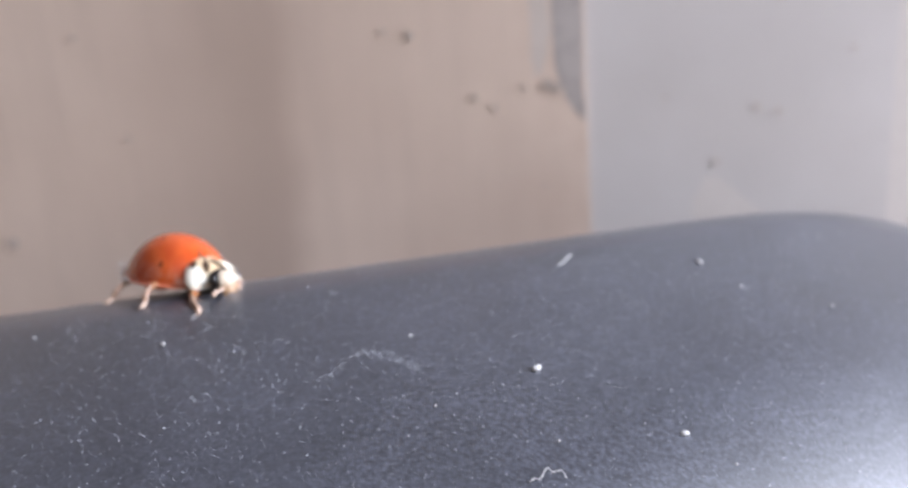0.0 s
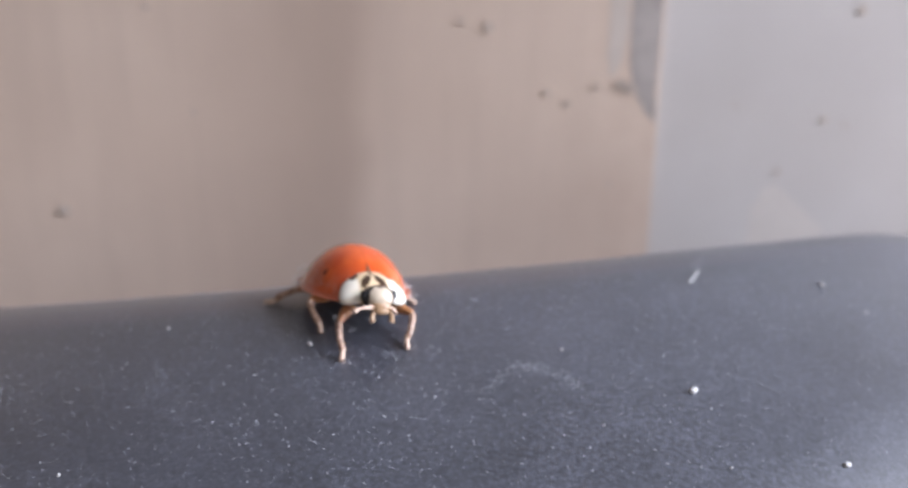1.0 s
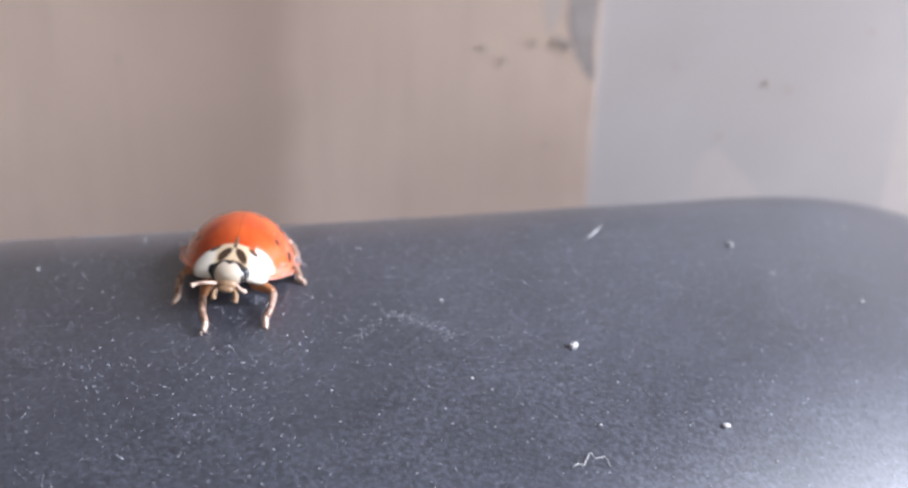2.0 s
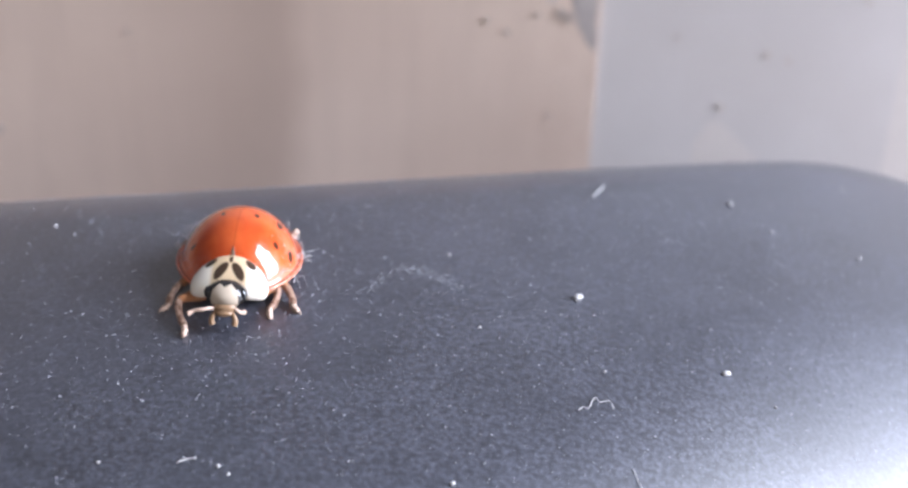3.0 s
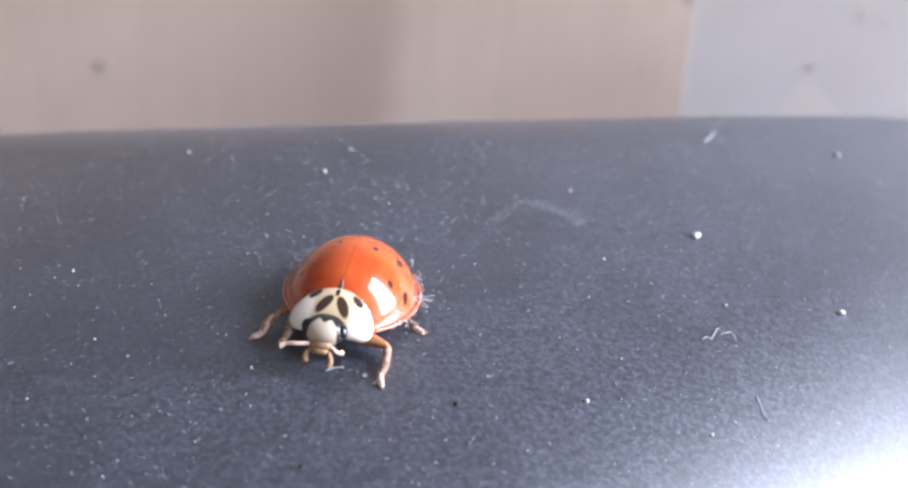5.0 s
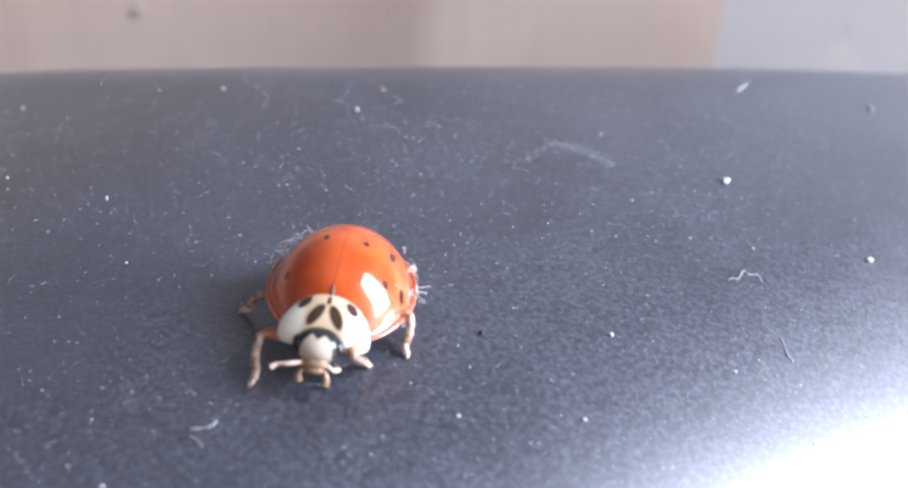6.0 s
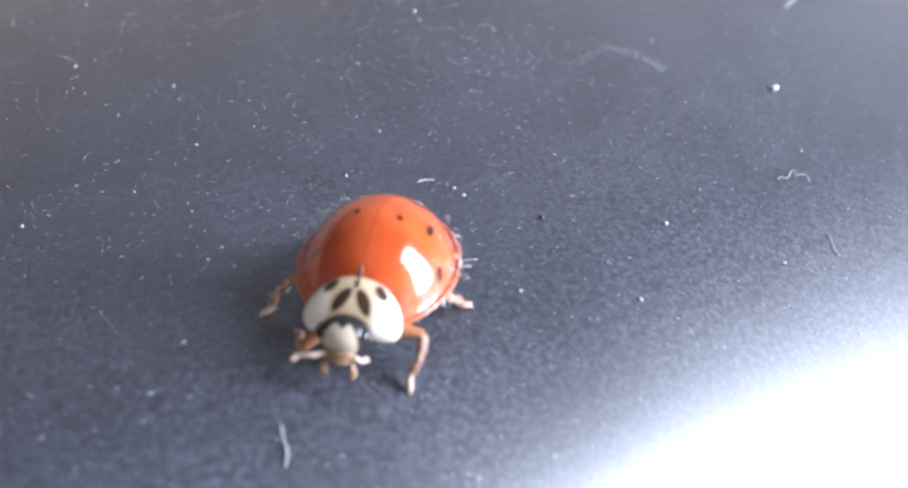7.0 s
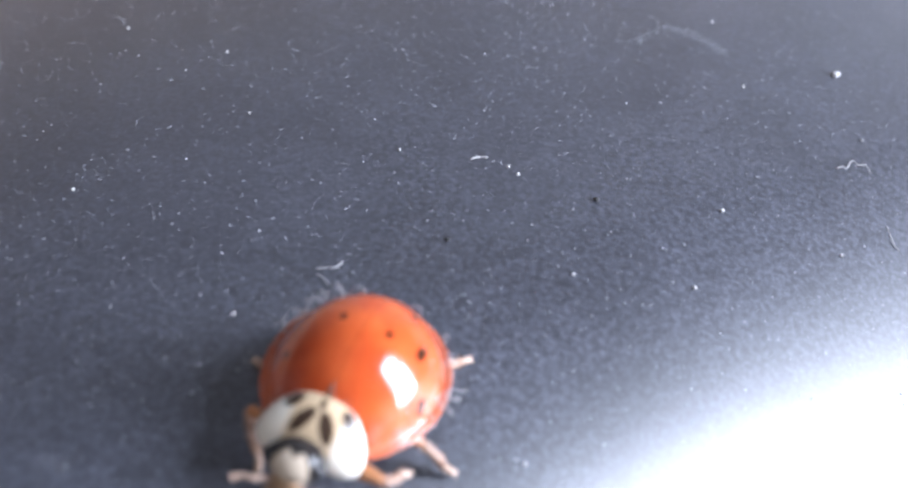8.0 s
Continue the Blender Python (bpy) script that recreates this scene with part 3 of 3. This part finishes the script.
    # legs: thigh and shin move at hip and knee; x runs along each from its joint, z is the outer side
    for name, (hip, upper, lower) in LEGS.items():
        for sgn in (1, -1):
            line = curve_points([(0, 0, 0), (0.35 * upper, 0, 0.05), (0.7 * upper, 0, 0.04), (upper, 0, 0)], 5)
            radii = [MM * r for r in (0.17, 0.22, 0.26, 0.275, 0.28, 0.275, 0.27, 0.255, 0.24, 0.225, 0.205, 0.19, 0.175, 0.165, 0.16, 0.13)]
            thigh = part("thigh", tube(bmesh.new(), [p * MM for p in line], radii, 12), brown, bug)
            line = curve_points([(-0.04, 0, 0), (0.25 * lower, 0, 0.06), (0.5 * lower, 0, 0.05), (0.72 * lower, 0, -0.05)], 5)
            radii = [MM * r for r in (0.10, 0.15, 0.165, 0.16, 0.155, 0.15, 0.145, 0.14, 0.14, 0.14, 0.14, 0.145, 0.15, 0.155, 0.155, 0.11)]
            bm = tube(bmesh.new(), [p * MM for p in line], radii, 10)
            # bristles along the shin
            for k in range(14):
                p = line[4 + (k * 5) % 11]
                a = k * 2.4
                way = Vector((0.10, 0.13 * math.cos(a), 0.13 * math.sin(a)))
                q = p + Vector((0, math.cos(a), math.sin(a))) * 0.12
                tube(bm, [q * MM, (q + way * 0.5) * MM, (q + way) * MM], [0.014 * MM, 0.010 * MM, 0.004 * MM], 4)
            shin = part("shin", bm, shinm, bug, "pale brown bristly shin")
            foot = curve_points([(0.70 * lower, 0, -0.05), (0.80 * lower, 0, -0.04), (0.90 * lower, 0, 0.0), (lower, 0, 0.10)], 4)
            radii = [MM * r for r in (0.10, 0.125, 0.135, 0.10, 0.095, 0.135, 0.145, 0.105, 0.09, 0.125, 0.12, 0.085, 0.05)]
            bm = tube(bmesh.new(), [p * MM for p in foot], radii, 8)
            for side in (-1, 1):
                tube(bm, [Vector((lower - 0.04, 0.02 * side, 0.09)) * MM, Vector((lower + 0.06, 0.10 * side, 0.10)) * MM, Vector((lower + 0.12, 0.13 * side, 0.02)) * MM], [0.035 * MM, 0.03 * MM, 0.012 * MM], 5)
            part("foot", bm, footm, shin, "pale jointed foot with two claws")
            STEPPING.append((name, sgn, thigh, shin, Vector((hip[0], sgn * hip[1], hip[2])), upper, lower))
    return bug


STEPPING = []
ladybird = build_ladybird()

# ---- crumbs, fibres and dust on the cover ----
crumbm = Mat("pale_crumb", (0.75, 0.73, 0.70), 0.6)
crumbm.set("Base Color", crumbm.mix(crumbm.noise(9000, 2), (0.28, 0.275, 0.28), (0.50, 0.49, 0.485)))
dustm = Mat("pale_dust", (0.5, 0.5, 0.5), 0.7)
geo = dustm.t.nodes.new("ShaderNodeNewGeometry")
dustm.set("Base Color", dustm.mix(dustm.math("POWER", geo.outputs["Random Per Island"], 2.1), (0.16, 0.165, 0.19), (0.46, 0.47, 0.50)))


def on_cover(x, y, lift=0.0):
    p, n = surface(x, y)
    return p + n * lift * MM, n


def crumb(x, y, long, wide, turn, seed, material, label):
    rng = random.Random(seed)
    bm = bmesh.new()
    bmesh.ops.create_icosphere(bm, subdivisions=2, radius=1.0)
    for v in bm.verts:
        v.co *= 1 + 0.18 * noise.noise(v.co * 1.7 + Vector((seed * 3.1, 0, 0))) + rng.uniform(-0.04, 0.04)
        v.co = Vector((v.co.x * long, v.co.y * wide, v.co.z * wide * 0.8)) * MM
    ob = part("crumb", bm, material)
    p, n = on_cover(x, y, wide * 0.55)
    ob.matrix_world = Matrix.Translation(p) @ n.to_track_quat("Z", "Y").to_matrix().to_4x4() @ pose(0, 0, 0, 0, 0, turn)
    return tagged(ob, label, "crumb", "crumbs on the cover")


CRUMBS = [(1.3, 48.95, 0.28, 0.16, -20), (7.1, 45.3, 0.22, 0.13, -35), (10.3, 60.4, 0.20, 0.13, 40), (12.0, 58.2, 0.11, 0.09, 0), (16.4, 57.6, 0.12, 0.10, 0),
          (18.0, 66.2, 0.10, 0.09, 0), (-4.2, 36.6, 0.11, 0.09, 0), (0.4, 36.4, 0.09, 0.07, 0), (1.9, 43.9, 0.07, 0.06, 0), (-5.2, 32.3, 0.09, 0.08, 0),
          (-9.4, 31.3, 0.08, 0.06, 0), (-14.5, 54.3, 0.10, 0.08, 0), (-15.5, 52.0, 0.16, 0.10, 0), (-11.8, 36.4, 0.08, 0.07, 0),
          (-12.2, 36.8, 0.08, 0.07, 0), (-4.2, 51.5, 0.08, 0.07, 0), (-3.0, 46.0, 0.07, 0.06, 0), (-22.3, 54.5, 0.10, 0.08, 0), (-24.8, 43.8, 0.10, 0.07, 0),
          (-19.8, 26.8, 0.08, 0.07, 0), (-27.4, 33.0, 0.08, 0.07, 0), (-30.0, 46.3, 0.09, 0.08, 0), (-10.2, 23.7, 0.07, 0.06, 0), (9.0, 44.2, 0.06, 0.06, 0),
          (-16.3, 37.0, 0.07, 0.06, 0), (-32.2, 54.2, 0.09, 0.08, 0), (-22.5, 38.8, 0.06, 0.06, 0)]
for i, (x, y, a, b, turn) in enumerate(CRUMBS):
    crumb(x, y, a, b, turn, i + 1, crumbm, "tiny pale crumb lying on the black plastic")
gritm = Mat("dark_grit", (0.02, 0.019, 0.018), 0.6)
gritm.set("Base Color", gritm.mix(gritm.noise(9000, 2), (0.010, 0.010, 0.011), (0.04, 0.037, 0.035)))
for i, (x, y, a, b) in enumerate(((-8.85, 35.6, 0.11, 0.09), (-13.78, 31.9, 0.10, 0.07))):
    crumb(x, y, a, b, 30 * i, 60 + i, gritm, "tiny dark grit grain lying on the plastic")


def fibre(points, radius, label):
    rng = random.Random(len(label) + len(points))
    line = curve_points([(x, y, 0) for x, y in points], 6)
    bm = tube(bmesh.new(), [on_cover(p.x, p.y, radius * 0.9 + 0.05 * abs(math.sin(i * 0.9)))[0] for i, p in enumerate(line)],
              [radius * MM * rng.uniform(0.45, 0.9) for _ in line], 6)
    return tagged(part("fibre", bm, crumbm), label, "fibre", "fibres on the cover")


fibre([(0.6, 41.3), (0.8, 41.5), (1.0, 41.5), (1.3, 42.15), (1.5, 41.95), (1.85, 42.1), (2.0, 41.7)], 0.035, "curled white fibre on the black plastic")
fibre([(-13.6, 36.9), (-13.3, 37.1), (-13.0, 37.15)], 0.05, "short straight white fibre on the black plastic")
fibre([(-16.1, 23.8), (-15.95, 23.3), (-15.75, 22.9), (-15.7, 22.4)], 0.05, "short bent white fibre on the black plastic")
fibre([(-17.75, 29.42), (-17.45, 29.52), (-17.15, 29.62), (-17.0, 29.95)], 0.026, "bent white fibre lying on the black plastic")
fibre([(-17.7, 29.15), (-17.5, 29.05), (-17.35, 28.9), (-17.2, 28.65)], 0.024, "thin bent fibre lying on the black plastic")
fibre([(2.4, 38.9), (2.5, 38.5), (2.6, 38.1), (2.8, 37.85)], 0.03, "thin crooked fibre lying on the black plastic")
fibre([(2.95, 58.6), (3.3, 59.2), (3.7, 60.0)], 0.05, "pale fibre lying by the far edge")


def dust():
    """Fine dust over the cover, thickest in loose patches, with the smeared arcs."""
    rng = random.Random(7)
    verts, faces = [], []

    def speck(x, y, size):
        p, n = on_cover(x, y, size * 0.15)
        a = n.orthogonal().normalized()
        b = n.cross(a)
        t = rng.uniform(0, 6.28)
        u, v = a * math.cos(t) + b * math.sin(t), b * math.cos(t) - a * math.sin(t)
        k, s = len(verts), size * MM
        q = rng.uniform(0.5, 1.0)
        verts.extend([p + u * s, p + v * s * q, p - u * s * rng.uniform(0.6, 1), p - v * s * q, p + n * s * 0.7])
        faces.extend([(k, k + 1, k + 4), (k + 1, k + 2, k + 4), (k + 2, k + 3, k + 4), (k + 3, k, k + 4)])

    made = 0
    while made < 60000:
        x, y = rng.uniform(-44, 30), 12 + 58 * rng.random() ** 0.8
        if y > far_edge(x) - 1.5 or rng.random() > 0.5 + 0.6 * max(noise.noise((x * 0.12, y * 0.12, 3.0)) + 0.5 * noise.noise((x * 0.5, y * 0.5, 8.0)) + 0.2, 0):
            continue
        speck(x, y, 0.012 + 0.050 * rng.random() ** 6 + (0.010 * rng.random() if y > 46 else 0))
        made += 1
    for arc, spread, count in (([(-7.9, 48.0), (-7.3, 48.8), (-6.8, 49.7)], 0.18, 90), ([(-6.6, 50.1), (-5.6, 50.1), (-4.7, 49.6), (-3.7, 48.8)], 0.26, 260),
                               ([(-23.4, 20.1), (-22.6, 20.0)], 0.2, 40), ([(1.6, 54.0), (3.4, 54.4), (5.2, 53.6)], 0.6, 22), ([(-28, 34), (-26.5, 35)], 0.5, 40)):
        line = curve_points([(x, y, 0) for x, y in arc], 12)
        for _ in range(count):
            p = rng.choice(line)
            speck(p.x + rng.gauss(0, spread), p.y + rng.gauss(0, spread * 0.8), rng.uniform(0.018, 0.045))
    data = bpy.data.meshes.new("dust")
    data.from_pydata(verts, [], faces)
    data.materials.append(dustm.m)
    return tagged(new("dust", data), "fine pale dust scattered over the black plastic", "dust", "", "stuff")


dust()

def motions():
    # seconds, x, y, rise over the cover (mm), turns about x, y, z
    rows = [
        (0.0, -16.06, 59.44, -0.20, -11.0, -3.3, -42.5),
        (0.5, -13.88, 55.88, -0.14, -9.9, -15.8, -59.4),
        (1.0, -13.55, 54.98, -0.08, -9.8, -12.3, -70.9),
        (1.5, -13.22, 54.08, -0.25, -9.6, -8.8, -82.4),
        (2.0, -13.22, 53.07, -0.40, -6.8, -11.1, -89.5),
        (3.5, -13.07, 46.61, -0.20, -1.3, 7.2, -89.6),
        (4.0, -12.85, 44.41, -0.29, -3.5, 8.2, -84.2),
        (4.5, -12.94, 42.84, -0.44, -4.0, -3.2, -99.7),
        (6.0, -13.99, 35.36, 0.15, -4.4, 4.5, -93.8),
        (6.5, -14.19, 32.49, 0.33, -0.2, 7.5, -96.5),
        (7.0, -14.15, 29.20, 0.42, 1.3, 8.3, -97.3),
        (7.5, -14.79, 26.47, 0.32, -4.5, 9.0, -103.1),
        (8.0, -15.55, 23.00, 0.62, -6.9, 6.4, -103.7),
    ]

    def body(t):
        """The beetle's pose, gliding through the rows."""
        k = max(i for i in range(len(rows) - 1) if rows[i][0] <= t + 1e-6)
        a, b, c, d = (rows[min(max(i, 0), len(rows) - 1)] for i in (k - 1, k, k + 1, k + 2))
        w = c[0] - b[0]
        u = (t - b[0]) / w
        got = []
        for q in range(1, 7):
            m0, m1 = (c[q] - a[q]) / (c[0] - a[0]) * w, (d[q] - b[q]) / (d[0] - b[0]) * w
            got.append((2 * u ** 3 - 3 * u * u + 1) * b[q] + (u ** 3 - 2 * u * u + u) * m0 + (3 * u * u - 2 * u ** 3) * c[q] + (u ** 3 - u * u) * m1)
        x, y, rise, rx, ry, rz = got
        return pose(MM * x, MM * y, MM * (cover_top(x, y)[0] + rise), rx, ry, rz)

    walk(ladybird, [(k / 10, body(k / 10)) for k in range(81)])

    # where and when each foot stands: down, up, x, y (mm)
    stands = {
        ("front", -1): [(-0.6, 0.22, -14.2, 54.2), (0.47, 0.84, -12.77, 51.72), (1.0, 1.72, -13.95, 50.45), (1.88, 2.35, -13.8, 47.95), (2.62, 3.55, -14.62, 44.5),
                        (3.76, 4.24, -14.4, 41.0), (4.45, 4.97, -14.83, 38.03), (5.2, 5.8, -15.7, 35.0), (5.98, 6.42, -16.25, 31.7), (6.6, 7.05, -16.35, 27.7),
                        (7.25, 7.62, -17.1, 24.2), (7.87, 8.4, -17.46, 21.0)],
        ("front", 1): [(-0.05, 0.55, -10.5, 55.1), (0.77, 1.36, -11.15, 51.32), (1.57, 2.2, -11.45, 48.75), (2.42, 3.1, -11.5, 45.8), (3.28, 3.86, -11.57, 42.6),
                       (4.08, 4.55, -10.48, 39.2), (4.77, 5.3, -11.6, 36.2), (5.5, 6.1, -12.6, 33.2), (6.26, 6.73, -12.8, 29.25), (6.87, 7.36, -12.6, 25.95), (7.57, 7.95, -14.05, 22.2), (8.2, 8.8, -14.2, 19.0)],
        ("middle", -1): [(-0.6, 0.05, -17.4, 55.95), (0.18, 1.43, -15.05, 53.0), (1.58, 2.05, -15.45, 50.7), (2.18, 2.75, -15.0, 47.7), (2.9, 3.33, -15.9, 46.2), (3.47, 3.96, -16.35, 44.8),
                         (4.1, 4.68, -15.75, 41.4), (4.85, 5.35, -16.6, 38.6), (5.55, 6.12, -17.4, 35.75), (6.3, 6.76, -17.7, 32.0), (6.97, 7.42, -17.6, 28.4), (7.58, 8.1, -18.6, 24.8), (8.3, 8.8, -18.6, 22.0)],
        ("middle", 1): [(-0.3, 0.42, -12.2, 57.6), (0.55, 1.26, -10.8, 55.3), (1.37, 1.99, -10.25, 52.3), (2.17, 2.72, -10.4, 48.9), (2.88, 3.63, -10.28, 46.0), (3.78, 4.28, -10.15, 43.5),
                        (4.46, 5.03, -10.25, 39.5), (5.2, 5.83, -10.8, 37.0), (5.98, 6.44, -11.38, 33.85), (6.58, 7.1, -11.08, 30.05), (7.28, 7.75, -11.37, 26.25), (7.9, 8.5, -11.95, 22.5)],
        ("rear", -1): [(-0.5, 0.12, -19.6, 57.6), (0.3, 1.05, -18.0, 56.1)] + [(d, d + 0.5) for d in (1.25, 1.98, 2.8, 3.86, 4.58, 5.3, 6.08, 6.7, 7.35, 7.98)],
        ("rear", 1): [(d, d + 0.5) for d in (-0.6, 0.1, 0.9, 1.68, 2.5)] + [(3.2, 3.7, -10.3, 49.7)] + [(d, d + 0.5) for d in (4.2, 4.88, 5.6, 6.35, 7.0)] + [(7.62, 8.3, -12.08, 26.7)],
    }

    def standing(name, sgn, row):
        """Where a foot stands in the world; one that is not listed stands beside the middle of the body's way over it."""
        if len(row) > 2:
            return Vector((row[2], row[3]))
        p = body(min(max((row[0] + row[1]) / 2, 0), 8)) @ (Vector((-3.0, sgn * 2.05, 0)) * MM)
        return Vector((p.x, p.y)) / MM

    def toe_at(name, sgn, t):
        rows = stands[name, sgn]
        last = max((r for r in rows if r[0] <= t + 1e-6), key=lambda r: r[0])
        after = min((r for r in rows if r[0] > t + 1e-6), key=lambda r: r[0], default=last)
        spot, up = standing(name, sgn, last), 0.0
        if t > last[1] and after is not last:
            f = (t - last[1]) / (after[0] - last[1])
            goal = standing(name, sgn, after)
            side = body(t).to_3x3() @ Vector((0, sgn, 0))
            spot = spot.lerp(goal, f * f * (3 - 2 * f)) + Vector((side.x, side.y)) * math.sin(math.pi * f) * {"front": 1.1, "middle": 0.4, "rear": 0.1}[name]
            up = math.sin(math.pi * f) * (1.0 if name == "front" else 0.35)
        return Vector((spot.x, spot.y, cover_top(spot.x, spot.y)[0] + 0.06 + up)) * MM

    def along(a, b, outer):
        """A pose at a whose x points to b and whose z leans to outer."""
        x = (b - a).normalized()
        y = outer.cross(x).normalized()
        return Matrix.Translation(a * MM) @ Matrix((x, y, x.cross(y))).transposed().to_4x4()

    for name, sgn, thigh, shin, hip, upper, lower in STEPPING:
        thighs, shins = [], []
        for k in range(81):
            t = k / 10
            toe = body(t).inverted() @ toe_at(name, sgn, t) / MM
            reach = toe - hip
            d = min(max(reach.length, 0.9), 0.985 * (upper + lower))
            way = reach.normalized()
            c = (upper ** 2 + d * d - lower ** 2) / (2 * upper * d)
            c = min(max(c, -1), 1)
            # the knee bends up and out, but stays under the shell
            for step in range(29):
                outer = Vector((0.0, 0.75 * sgn, 0.6 - 0.05 * step))
                outer = (outer - way * outer.dot(way)).normalized()
                knee = hip + way * upper * c + outer * upper * math.sqrt(1 - c * c)
                if knee.z < (0.8 if name == "front" else 1.1):
                    break
            thighs.append((t, along(hip, knee, outer)))
            shins.append((t, along(knee, hip + way * d, outer)))
        walk(thigh, thighs)
        walk(shin, shins)


motions()
